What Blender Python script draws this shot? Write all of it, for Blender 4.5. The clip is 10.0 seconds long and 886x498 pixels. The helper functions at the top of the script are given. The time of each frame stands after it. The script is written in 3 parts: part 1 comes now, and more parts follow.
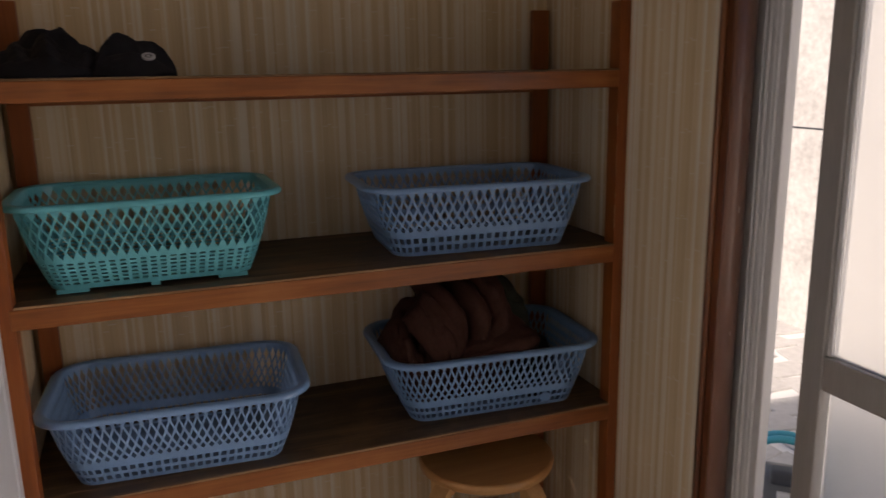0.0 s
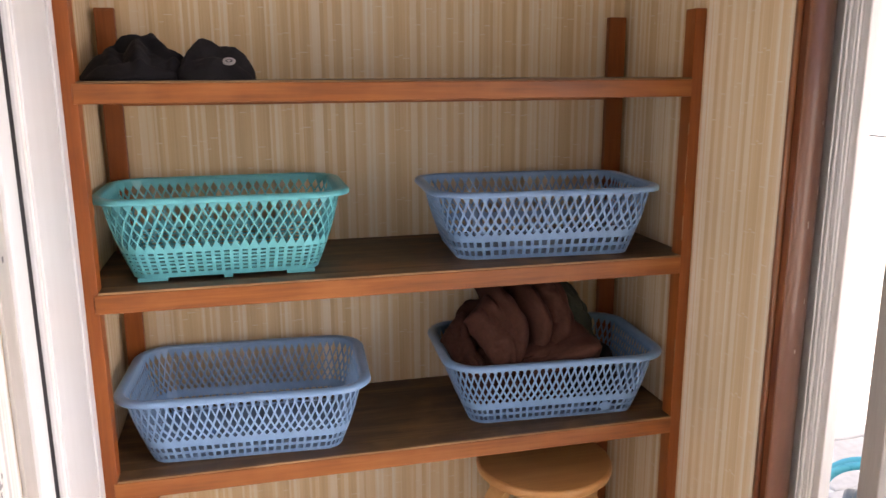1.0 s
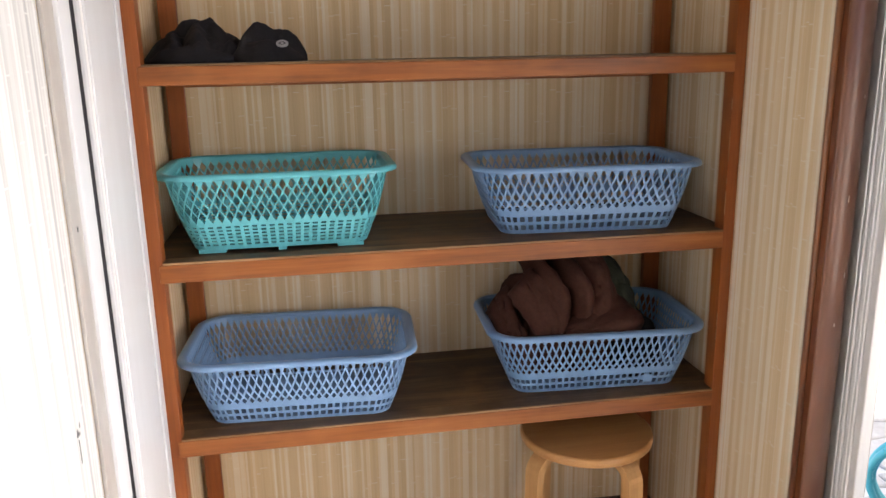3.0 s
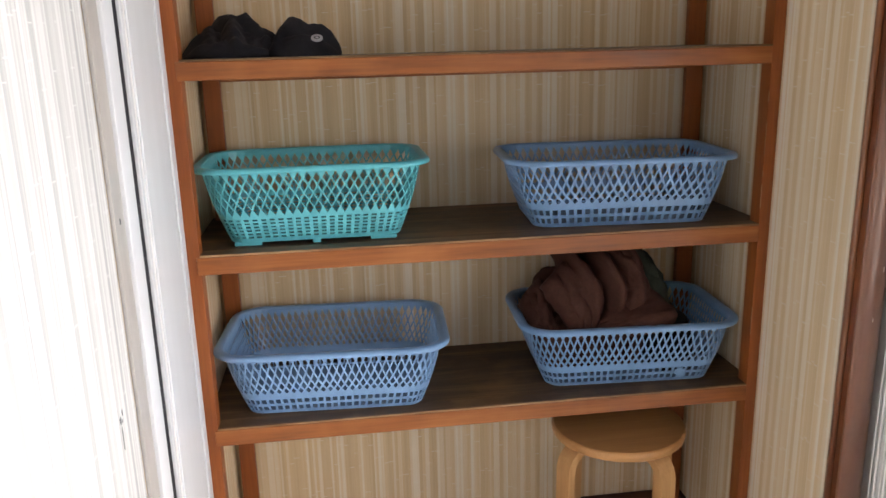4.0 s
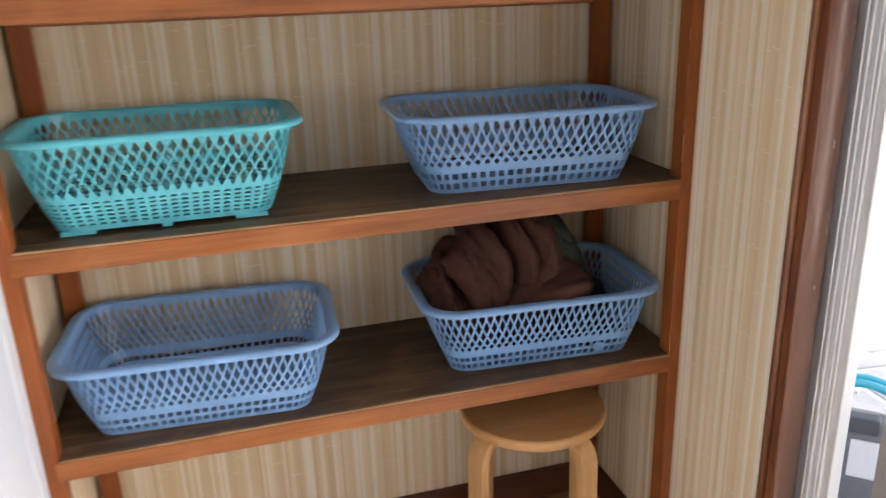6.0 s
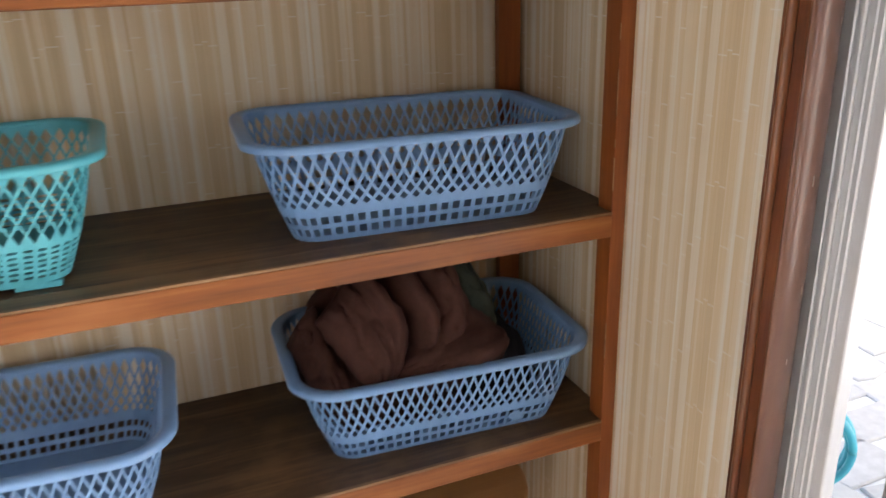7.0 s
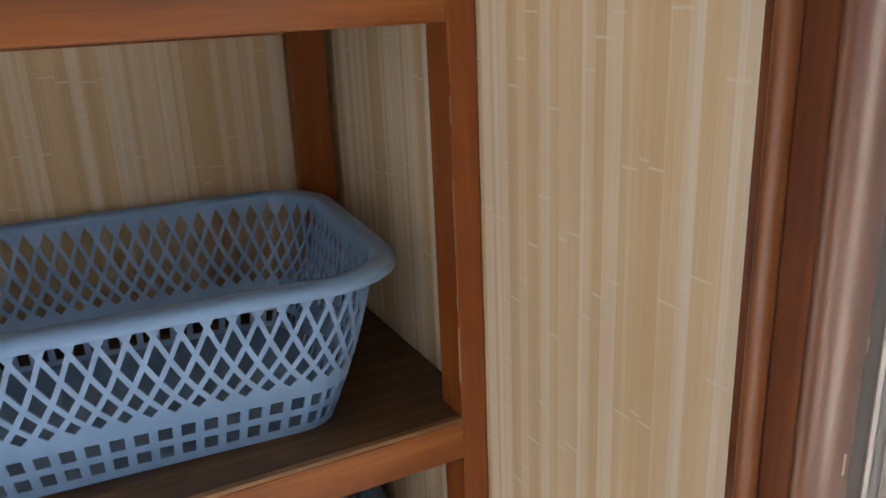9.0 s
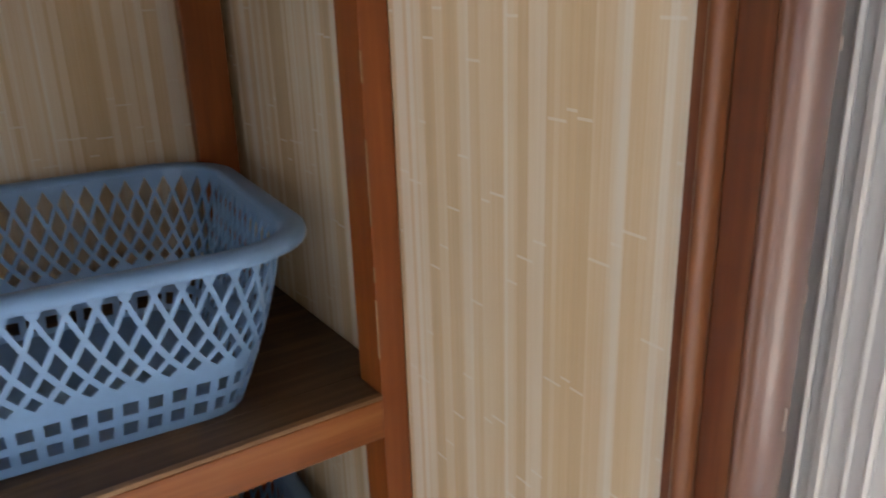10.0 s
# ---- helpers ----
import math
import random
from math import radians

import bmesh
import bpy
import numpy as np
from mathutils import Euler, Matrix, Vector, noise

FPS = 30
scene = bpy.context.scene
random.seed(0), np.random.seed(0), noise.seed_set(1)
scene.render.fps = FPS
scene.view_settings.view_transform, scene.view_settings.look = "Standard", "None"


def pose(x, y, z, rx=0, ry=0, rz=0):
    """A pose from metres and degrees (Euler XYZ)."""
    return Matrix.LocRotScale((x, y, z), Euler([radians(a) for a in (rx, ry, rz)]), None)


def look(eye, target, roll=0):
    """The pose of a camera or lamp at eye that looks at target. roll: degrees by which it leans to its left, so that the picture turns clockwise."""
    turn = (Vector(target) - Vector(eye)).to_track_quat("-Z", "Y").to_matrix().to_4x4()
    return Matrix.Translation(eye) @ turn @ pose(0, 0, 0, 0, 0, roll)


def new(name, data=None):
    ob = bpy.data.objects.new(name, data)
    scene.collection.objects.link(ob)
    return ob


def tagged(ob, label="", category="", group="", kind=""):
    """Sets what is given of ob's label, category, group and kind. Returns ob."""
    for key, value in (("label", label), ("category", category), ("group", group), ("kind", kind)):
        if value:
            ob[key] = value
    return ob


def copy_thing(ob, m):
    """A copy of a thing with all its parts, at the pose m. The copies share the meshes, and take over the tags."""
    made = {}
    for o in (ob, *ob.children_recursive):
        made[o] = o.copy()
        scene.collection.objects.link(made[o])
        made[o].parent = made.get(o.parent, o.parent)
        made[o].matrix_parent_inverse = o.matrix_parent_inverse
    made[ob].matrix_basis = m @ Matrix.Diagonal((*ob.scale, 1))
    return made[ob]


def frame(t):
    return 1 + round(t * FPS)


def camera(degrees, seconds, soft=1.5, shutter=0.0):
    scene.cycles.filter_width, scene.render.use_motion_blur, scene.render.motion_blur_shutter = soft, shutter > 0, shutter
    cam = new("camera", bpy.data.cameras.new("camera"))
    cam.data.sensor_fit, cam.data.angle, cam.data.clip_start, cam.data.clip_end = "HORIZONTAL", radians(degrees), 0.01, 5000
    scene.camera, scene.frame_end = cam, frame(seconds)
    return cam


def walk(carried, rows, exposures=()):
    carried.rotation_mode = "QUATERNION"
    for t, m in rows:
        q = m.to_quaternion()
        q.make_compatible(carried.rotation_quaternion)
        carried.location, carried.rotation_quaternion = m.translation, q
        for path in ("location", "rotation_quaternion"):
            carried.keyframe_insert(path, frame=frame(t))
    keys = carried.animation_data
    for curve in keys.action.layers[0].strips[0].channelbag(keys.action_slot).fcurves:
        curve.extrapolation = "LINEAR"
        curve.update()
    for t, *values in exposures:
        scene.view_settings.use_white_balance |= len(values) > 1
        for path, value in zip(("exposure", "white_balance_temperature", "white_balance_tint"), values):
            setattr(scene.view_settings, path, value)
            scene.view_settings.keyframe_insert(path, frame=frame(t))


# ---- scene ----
cam = camera(59.1, 10.0, shutter=0.5)
PATH = [
    (0, (0.222, -1.368, 1.262), (0.911, 0.456, 0.818), -1.0),
    (0.5, (0.244, -1.376, 1.269), (0.804, 0.495, 0.837), -0.5),
    (1, (0.269, -1.407, 1.271), (0.736, 0.488, 0.833), -0.3),
    (1.5, (0.299, -1.433, 1.277), (0.686, 0.471, 0.803), -0.5),
    (2, (0.295, -1.462, 1.269), (0.656, 0.445, 0.785), -1.0),
    (2.5, (0.285, -1.463, 1.272), (0.635, 0.445, 0.786), -1.0),
    (4, (0.269, -1.47, 1.273), (0.522, 0.45, 0.771), -1.5),
    (4.5, (0.263, -1.444, 1.277), (0.494, 0.469, 0.742), -1.4),
    (5, (0.264, -1.382, 1.271), (0.523, 0.518, 0.702), -1.2),
    (5.5, (0.268, -1.329, 1.264), (0.664, 0.534, 0.653), -1.5),
    (7, (0.481, -0.927, 1.263), (1.175, 0.813, 0.563), -1.7),
    (7.5, (0.543, -0.786, 1.259), (1.35, 0.908, 0.565), -1.0),
    (8, (0.697, -0.65, 1.259), (1.536, 1.039, 0.594), -1.2),
    (8.5, (0.818, -0.547, 1.25), (1.665, 1.152, 0.622), -0.8),
    (9, (0.853, -0.519, 1.245), (1.696, 1.184, 0.621), -2.5),
    (9.5, (0.853, -0.497, 1.235), (1.779, 1.153, 0.587), -3.8),
    (10, (0.862, -0.49, 1.223), (1.896, 1.084, 0.549), -1.8),
]
EXPOSURE = [(0, -0.32, 7600, 22), (0.25, 0.5, 7600, 22), (0.6, 1.12, 7600, 22), (1.0, 1.50, 7500, 22), (2.0, 1.62, 7300, 19), (4.0, 1.32, 6850, 13), (4.5, 1.31, 6700, 12), (5.0, 1.29, 6700, 12),
            (5.5, 1.54, 6650, 13), (7.0, 1.54, 6800, 14), (8.0, 1.42, 6800, 14), (9.0, 1.42, 7050, 14), (9.5, 1.44, 7000, 14), (10, 1.46, 6650, 13)]
walk(cam, [(t, look(eye, target, roll)) for t, eye, target, roll in PATH], EXPOSURE)

# ---- daylight: bright overcast sky, and the sky's light in the doorway ----
world = bpy.data.worlds.new("sky")
scene.world = world
world.use_nodes = True
wn = world.node_tree.nodes
sky = wn.new("ShaderNodeTexSky")
sky.sky_type, sky.sun_disc = "NISHITA", False
sky.sun_elevation, sky.sun_rotation = radians(49), radians(247)
wn["Background"].inputs["Strength"].default_value = 0.15
world.node_tree.links.new(sky.outputs[0], wn["Background"].inputs["Color"])

sun = new("sun", bpy.data.lights.new("sun", "SUN"))
sun.data.energy, sun.data.angle, sun.data.color = 5.0, radians(2), (1.0, 0.96, 0.90)
sun.matrix_world = look((-4.6, -3.0, 8.6), (2.4, 0.0, 0.0))


def area_lamp(name, eye, target, sx, sy, energy, color, spread=180):
    ob = new(name, bpy.data.lights.new(name, "AREA"))
    ob.data.shape, ob.data.size, ob.data.size_y = "RECTANGLE", sx, sy
    ob.data.energy, ob.data.color, ob.data.spread = energy, color, radians(spread)
    ob.matrix_world = look(eye, target)
    return ob


area_lamp("doorway_daylight", (1.285, -1.34, 0.90), (0.0, -1.34, 0.72), 1.34, 1.5, 10.4, (1.0, 0.98, 0.96), 112)

# ---- plan ----
X0, X1 = -0.026, 1.146          # left and right wall faces
YB, YF = 0.352, -2.6            # back wall of the niche, wall behind the walker
ZC = 2.35
DOOR_A, DOOR_B, DOOR_H = -0.30, -2.0, 2.05


# ---- materials ----
def mat(name):
    m = bpy.data.materials.new(name)
    m.use_nodes = True
    nt = m.node_tree
    return m, nt, nt.nodes["Principled BSDF"]


def nd(nt, kind, **sets):
    n = nt.nodes.new(kind)
    for key, value in sets.items():
        if key in n.inputs:
            n.inputs[key].default_value = value
    return n


def math_node(nt, op, a, b=None):
    n = nt.nodes.new("ShaderNodeMath")
    n.operation = op
    for i, v in enumerate((a, b)):
        if v is None:
            continue
        if isinstance(v, (int, float)):
            n.inputs[i].default_value = v
        else:
            nt.links.new(v, n.inputs[i])
    return n.outputs[0]


def ramp(nt, fac, stops):
    n = nt.nodes.new("ShaderNodeValToRGB")
    el = n.color_ramp.elements
    while len(el) < len(stops):
        el.new(0.5)
    for e, (p, c) in zip(el, stops):
        e.position, e.color = p, (*c, 1)
    nt.links.new(fac, n.inputs[0])
    return n.outputs[0]


def mix(nt, fac, a, b, blend="MIX"):
    n = nt.nodes.new("ShaderNodeMix")
    n.data_type, n.blend_type = "RGBA", blend
    for sock, v in ((n.inputs[0], fac), (n.inputs[6], a), (n.inputs[7], b)):
        if isinstance(v, (int, float)):
            sock.default_value = v
        elif isinstance(v, tuple):
            sock.default_value = (*v, 1)
        else:
            nt.links.new(v, sock)
    return n.outputs[2]


def noise_at(nt, vec, scale, detail=4, rough=0.55, stretch=None):
    if stretch:
        mp = nt.nodes.new("ShaderNodeMapping")
        mp.inputs["Scale"].default_value = stretch
        nt.links.new(vec, mp.inputs[0])
        vec = mp.outputs[0]
    n = nt.nodes.new("ShaderNodeTexNoise")
    n.inputs["Scale"].default_value, n.inputs["Detail"].default_value = scale, detail
    n.inputs["Roughness"].default_value = rough
    nt.links.new(vec, n.inputs["Vector"])
    return n.outputs["Fac"]


def place(nt, per_object=False):
    """Position in the room; with per_object each piece is cut from another spot of the grain."""
    geo = nt.nodes.new("ShaderNodeNewGeometry")
    if not per_object:
        return geo.outputs["Position"]
    info = nt.nodes.new("ShaderNodeObjectInfo")
    add = nt.nodes.new("ShaderNodeVectorMath")
    add.operation = "ADD"
    comb = nt.nodes.new("ShaderNodeCombineXYZ")
    for i in range(3):
        nt.links.new(math_node(nt, "MULTIPLY", info.outputs["Random"], 7.0 + 3 * i), comb.inputs[i])
    nt.links.new(geo.outputs["Position"], add.inputs[0])
    nt.links.new(comb.outputs[0], add.inputs[1])
    return add.outputs[0]


def bump(nt, bsdf, height, strength, distance):
    b = nt.nodes.new("ShaderNodeBump")
    b.inputs["Strength"].default_value, b.inputs["Distance"].default_value = strength, distance
    nt.links.new(height, b.inputs["Height"])
    nt.links.new(b.outputs[0], bsdf.inputs["Normal"])


def wood(name, dark, mid, light, axis, rough=0.45, wear=0.25, grain=0.25, patchy=0.3):
    m, nt, bsdf = mat(name)
    p = place(nt, True)
    st = {"x": (2.5, 30, 30), "y": (30, 2.5, 30), "z": (30, 30, 2.5)}[axis]
    fine = {"x": (6, 160, 160), "y": (160, 6, 160), "z": (160, 160, 6)}[axis]
    g = noise_at(nt, p, 1.0, 5, 0.6, st)
    f = noise_at(nt, p, 1.0, 3, 0.6, fine)
    blot = noise_at(nt, p, 9.0, 3)
    col = ramp(nt, math_node(nt, "ADD", math_node(nt, "MULTIPLY", g, 0.7), math_node(nt, "MULTIPLY", f, 0.3)),
               [(0.32, dark), (0.5, mid), (0.68, light)])
    col = mix(nt, math_node(nt, "MULTIPLY", ramp(nt, blot, [(0.5, (0, 0, 0)), (0.72, (1, 1, 1))]), wear), col, light)
    nt.links.new(col, bsdf.inputs["Base Color"])
    r = math_node(nt, "ADD", math_node(nt, "MULTIPLY", blot, patchy), rough - patchy / 2)
    nt.links.new(r, bsdf.inputs["Roughness"])
    bump(nt, bsdf, f, grain, 0.001)
    return m


STAIN_Z = wood("stained_wood_upright", (0.17, 0.040, 0.007), (0.235, 0.060, 0.010), (0.31, 0.092, 0.020), "z")
STAIN_X = wood("stained_wood_rail", (0.145, 0.040, 0.009), (0.262, 0.077, 0.015), (0.37, 0.135, 0.037), "x", 0.45, 0.45)
SHELF_TOP = wood("dark_shelf_board", (0.034, 0.017, 0.007), (0.072, 0.036, 0.014), (0.215, 0.115, 0.048), "x", 0.52, 0.75)
SHELF_WORN = wood("worn_shelf_front", (0.045, 0.021, 0.008), (0.095, 0.048, 0.019), (0.22, 0.125, 0.058), "x", 0.5, 0.85)
RAW_EDGE = wood("worn_board_edge", (0.13, 0.058, 0.022), (0.24, 0.125, 0.058), (0.40, 0.25, 0.14), "x", 0.6, 0.6)
JAMB_WOOD = wood("jamb_wood", (0.135, 0.050, 0.026), (0.16, 0.061, 0.032), (0.195, 0.078, 0.044), "z", 0.30, 0.25, 0.03, 0.12)
CASING = wood("casing_wood", (0.085, 0.022, 0.008), (0.15, 0.042, 0.014), (0.29, 0.110, 0.042), "z", 0.30, 0.35, 0.12, 0.12)
for varnished in (JAMB_WOOD, CASING):
    shader = varnished.node_tree.nodes["Principled BSDF"]
    shader.inputs["Coat Weight"].default_value, shader.inputs["Coat Roughness"].default_value = 0.45, 0.28
BEECH = wood("bent_beech", (0.46, 0.25, 0.10), (0.56, 0.32, 0.14), (0.64, 0.40, 0.19), "z", 0.38, 0.15)
BEECH_X = wood("beech_seat", (0.40, 0.19, 0.065), (0.48, 0.24, 0.09), (0.55, 0.30, 0.12), "x", 0.35, 0.15)
FLOOR_WOOD = wood("floor_board_wood", (0.16, 0.075, 0.03), (0.27, 0.14, 0.06), (0.40, 0.22, 0.10), "x", 0.4, 0.5)
BASE_WOOD = wood("baseboard_wood", (0.045, 0.014, 0.006), (0.075, 0.024, 0.010), (0.11, 0.04, 0.017), "x", 0.4)


def wallpaper(name, tones, pale):
    """Woven reed paper: upright strips of uneven width and tone, with pale joints where strips meet."""
    m, nt, bsdf = mat(name)
    geo = nt.nodes.new("ShaderNodeNewGeometry")
    sep = nt.nodes.new("ShaderNodeSeparateXYZ")
    nt.links.new(geo.outputs["Position"], sep.inputs[0])
    u = math_node(nt, "ADD", sep.outputs[0], sep.outputs[1])
    z = sep.outputs[2]

    def stripes(width, seed):
        # strips of uneven width: the edge positions wander
        n = nt.nodes.new("ShaderNodeTexNoise")
        n.noise_dimensions = "1D"
        n.inputs["Scale"].default_value, n.inputs["Detail"].default_value = 0.6 / width, 1
        nt.links.new(math_node(nt, "ADD", u, seed), n.inputs["W"])
        cell = math_node(nt, "FLOOR", math_node(nt, "ADD", math_node(nt, "DIVIDE", u, width),
                                                math_node(nt, "MULTIPLY", n.outputs["Fac"], 1.2)))
        w = nt.nodes.new("ShaderNodeTexWhiteNoise")
        w.noise_dimensions = "1D"
        nt.links.new(math_node(nt, "ADD", cell, seed), w.inputs["W"])
        return cell, w.outputs["Value"]

    c1, wide = stripes(0.0125, 3.0)
    c2, thin = stripes(0.0055, 11.0)
    c3, broad = stripes(0.045, 23.0)
    tone = math_node(nt, "ADD", math_node(nt, "MULTIPLY", wide, 0.56),
                     math_node(nt, "ADD", math_node(nt, "MULTIPLY", thin, 0.38), math_node(nt, "MULTIPLY", broad, 0.04)))
    col = ramp(nt, tone, [(p, c) for p, c in zip((0.12, 0.40, 0.60, 0.88), tones)])
    # single pale reeds
    col = mix(nt, math_node(nt, "MULTIPLY", math_node(nt, "GREATER_THAN", thin, 0.70), 0.34), col, pale)
    # joints in the strips
    fr = math_node(nt, "FRACT", math_node(nt, "ADD", math_node(nt, "DIVIDE", z, 0.16), math_node(nt, "MULTIPLY", wide, 37.0)))
    joint = math_node(nt, "LESS_THAN", fr, 0.0105)
    col = mix(nt, math_node(nt, "MULTIPLY", joint, 0.62), col, pale)
    fibre = noise_at(nt, geo.outputs["Position"], 1.0, 3, 0.6, (700, 700, 9))
    col = mix(nt, 0.22, col, ramp(nt, fibre, [(0.3, tones[0]), (0.7, tones[3])]))
    stain = noise_at(nt, geo.outputs["Position"], 3.5, 4)
    col = mix(nt, math_node(nt, "MULTIPLY", ramp(nt, stain, [(0.5, (0, 0, 0)), (0.8, (1, 1, 1))]), 0.25), col, tones[0])
    nt.links.new(col, bsdf.inputs["Base Color"])
    bsdf.inputs["Roughness"].default_value = 0.72
    bsdf.inputs["Specular IOR Level"].default_value = 0.3
    h = math_node(nt, "ADD", math_node(nt, "MULTIPLY", thin, 0.6), math_node(nt, "ADD", fibre, math_node(nt, "MULTIPLY", wide, 0.6)))
    bump(nt, bsdf, h, 0.35, 0.0012)
    return m


PAPER = wallpaper("reed_wallpaper", ((0.555, 0.402, 0.228), (0.650, 0.492, 0.300), (0.695, 0.560, 0.385), (0.735, 0.672, 0.570)), (0.79, 0.77, 0.72))
WHITE_PAPER = wallpaper("white_wallpaper", ((0.28, 0.29, 0.30), (0.39, 0.40, 0.41), (0.45, 0.46, 0.47), (0.54, 0.55, 0.56)), (0.58, 0.59, 0.60))


def plain(name, color, rough, metal=0.0, var=0.12, scale=30.0, relief=0.15, spec=0.5, stretch=None):
    m, nt, bsdf = mat(name)
    p = place(nt)
    n = noise_at(nt, p, scale, 4, 0.6, stretch)
    big = noise_at(nt, p, scale / 8, 3, 0.5, stretch)
    lo = tuple(c * (1 - var) for c in color)
    hi = tuple(min(1, c * (1 + var)) for c in color)
    col = ramp(nt, math_node(nt, "ADD", math_node(nt, "MULTIPLY", n, 0.5), math_node(nt, "MULTIPLY", big, 0.5)), [(0.3, lo), (0.7, hi)])
    nt.links.new(col, bsdf.inputs["Base Color"])
    nt.links.new(math_node(nt, "ADD", math_node(nt, "MULTIPLY", n, 0.2), rough - 0.1), bsdf.inputs["Roughness"])
    bsdf.inputs["Metallic"].default_value = metal
    bsdf.inputs["Specular IOR Level"].default_value = spec
    if relief:
        bump(nt, bsdf, n, relief, 0.001)
    return m


BLUE = plain("blue_plastic", (0.185, 0.338, 0.575), 0.33, var=0.08, scale=60, relief=0.06)
TEAL = plain("turquoise_plastic", (0.095, 0.45, 0.53), 0.38, var=0.08, scale=60, relief=0.06)
ALU = plain("anodised_aluminium", (0.76, 0.77, 0.79), 0.36, 0.35, 0.06, 40, 0.05, 0.5, (8, 8, 0.6))
ALU_DARK = plain("weathered_aluminium", (0.40, 0.39, 0.38), 0.42, 0.3, 0.1, 40, 0.06, 0.5, (8, 8, 0.6))
ALU_FACE = plain("brushed_aluminium", (0.68, 0.69, 0.71), 0.40, 0.3, 0.06, 40, 0.05, 0.5, (8, 8, 0.6))
WHITE_METAL = plain("white_coated_metal", (0.54, 0.565, 0.61), 0.42, 0.0, 0.05, 40, 0.04, 0.5, (8, 8, 0.6))
# near-black colour in place of the shade inside the frame's slot
SLOT_DARK = plain("slot_darkness", (0.025, 0.025, 0.03), 0.8, spec=0.1)
PLASTER = plain("white_plaster", (0.66, 0.64, 0.60), 0.8, 0, 0.30, 26, 0.5)
CEILING = plain("ceiling_board", (0.62, 0.58, 0.50), 0.8, 0, 0.06, 25, 0.2)
STONE = plain("pale_paving_stone", (0.52, 0.51, 0.49), 0.7, 0, 0.18, 25, 0.4)
GROUT = plain("white_grout", (0.72, 0.72, 0.70), 0.85, 0, 0.06, 60, 0.3)
BLACK_CLOTH = plain("black_fabric", (0.012, 0.012, 0.017), 0.85, 0, 0.3, 260, 0.5, 0.25)
BADGE = plain("grey_badge", (0.36, 0.36, 0.40), 0.5, 0, 0.1, 200, 0.1)
BROWN_CLOTH = plain("brown_fabric", (0.058, 0.023, 0.017), 0.9, 0, 0.28, 150, 0.5, 0.2)
GREEN_CLOTH = plain("green_grey_fabric", (0.030, 0.036, 0.027), 0.9, 0, 0.3, 220, 0.5, 0.2)
HOSE = plain("turquoise_hose", (0.05, 0.42, 0.52), 0.3, 0, 0.08, 40, 0.05)
REEL_GREY = plain("grey_plastic", (0.13, 0.14, 0.15), 0.45, 0, 0.15, 30, 0.1)
DARK_GREY = plain("dark_plastic", (0.05, 0.055, 0.065), 0.45, 0, 0.15, 30, 0.1)

PALE_CHIP = plain("bare_wood_chip", (0.55, 0.47, 0.42), 0.6, 0, 0.1, 90, 0.2)
# unseen floor: made this pale to bounce light into the low shelves
BOUNCE_FLOOR = plain("pale_bounce_floor", (0.68, 0.62, 0.53), 0.5, 0, 0.08, 20, 0.1)
FROST, nt_, b_ = mat("frosted_glass")
b_.inputs["Base Color"].default_value = (0.96, 0.97, 0.98, 1)
b_.inputs["Roughness"].default_value = 0.40
b_.inputs["Transmission Weight"].default_value = 1.0
b_.inputs["IOR"].default_value = 1.2
bump(nt_, b_, noise_at(nt_, place(nt_), 220, 3), 0.3, 0.001)


# ---- building helpers ----
def part(name, bm, material, parent, label="", smooth=False):
    me = bpy.data.meshes.new(name)
    bmesh.ops.recalc_face_normals(bm, faces=bm.faces)
    bm.to_mesh(me)
    bm.free()
    me.materials.append(material)
    if smooth:
        me.polygons.foreach_set("use_smooth", [True] * len(me.polygons))
    ob = new(name, me)
    ob.parent = parent
    return tagged(ob, label)


def thing(name, at, label, category, group="", kind=""):
    ob = new(name)
    ob.empty_display_size = 0.05
    ob.location = at
    return tagged(ob, label, category, group, kind)


def box(x0, y0, z0, x1, y1, z1, bevel=0.0, seg=2, bm=None):
    bm = bm or bmesh.new()
    made = bmesh.ops.create_cube(bm, size=1)
    vs = made["verts"]
    for v in vs:
        v.co = Vector(((x0 + x1) / 2 + v.co.x * (x1 - x0), (y0 + y1) / 2 + v.co.y * (y1 - y0), (z0 + z1) / 2 + v.co.z * (z1 - z0)))
    if bevel:
        es = list({e for v in vs for e in v.link_edges})
        bmesh.ops.bevel(bm, geom=es, offset=bevel, segments=seg, affect="EDGES", profile=0.6)
    return bm


def prism(outline, z0, z1):
    """An upright bar with the plan outline [(x, y), ...]."""
    bm = bmesh.new()
    lo = [bm.verts.new((x, y, z0)) for x, y in outline]
    hi = [bm.verts.new((x, y, z1)) for x, y in outline]
    n = len(outline)
    for i in range(n):
        bm.faces.new((lo[i], lo[(i + 1) % n], hi[(i + 1) % n], hi[i]))
    bm.faces.new(lo[::-1])
    bm.faces.new(hi)
    return bm


def structure(name, bm, material, label, category="wall", smooth=False):
    return tagged(part(name, bm, material, None, "", smooth), label, category, "", "structure")


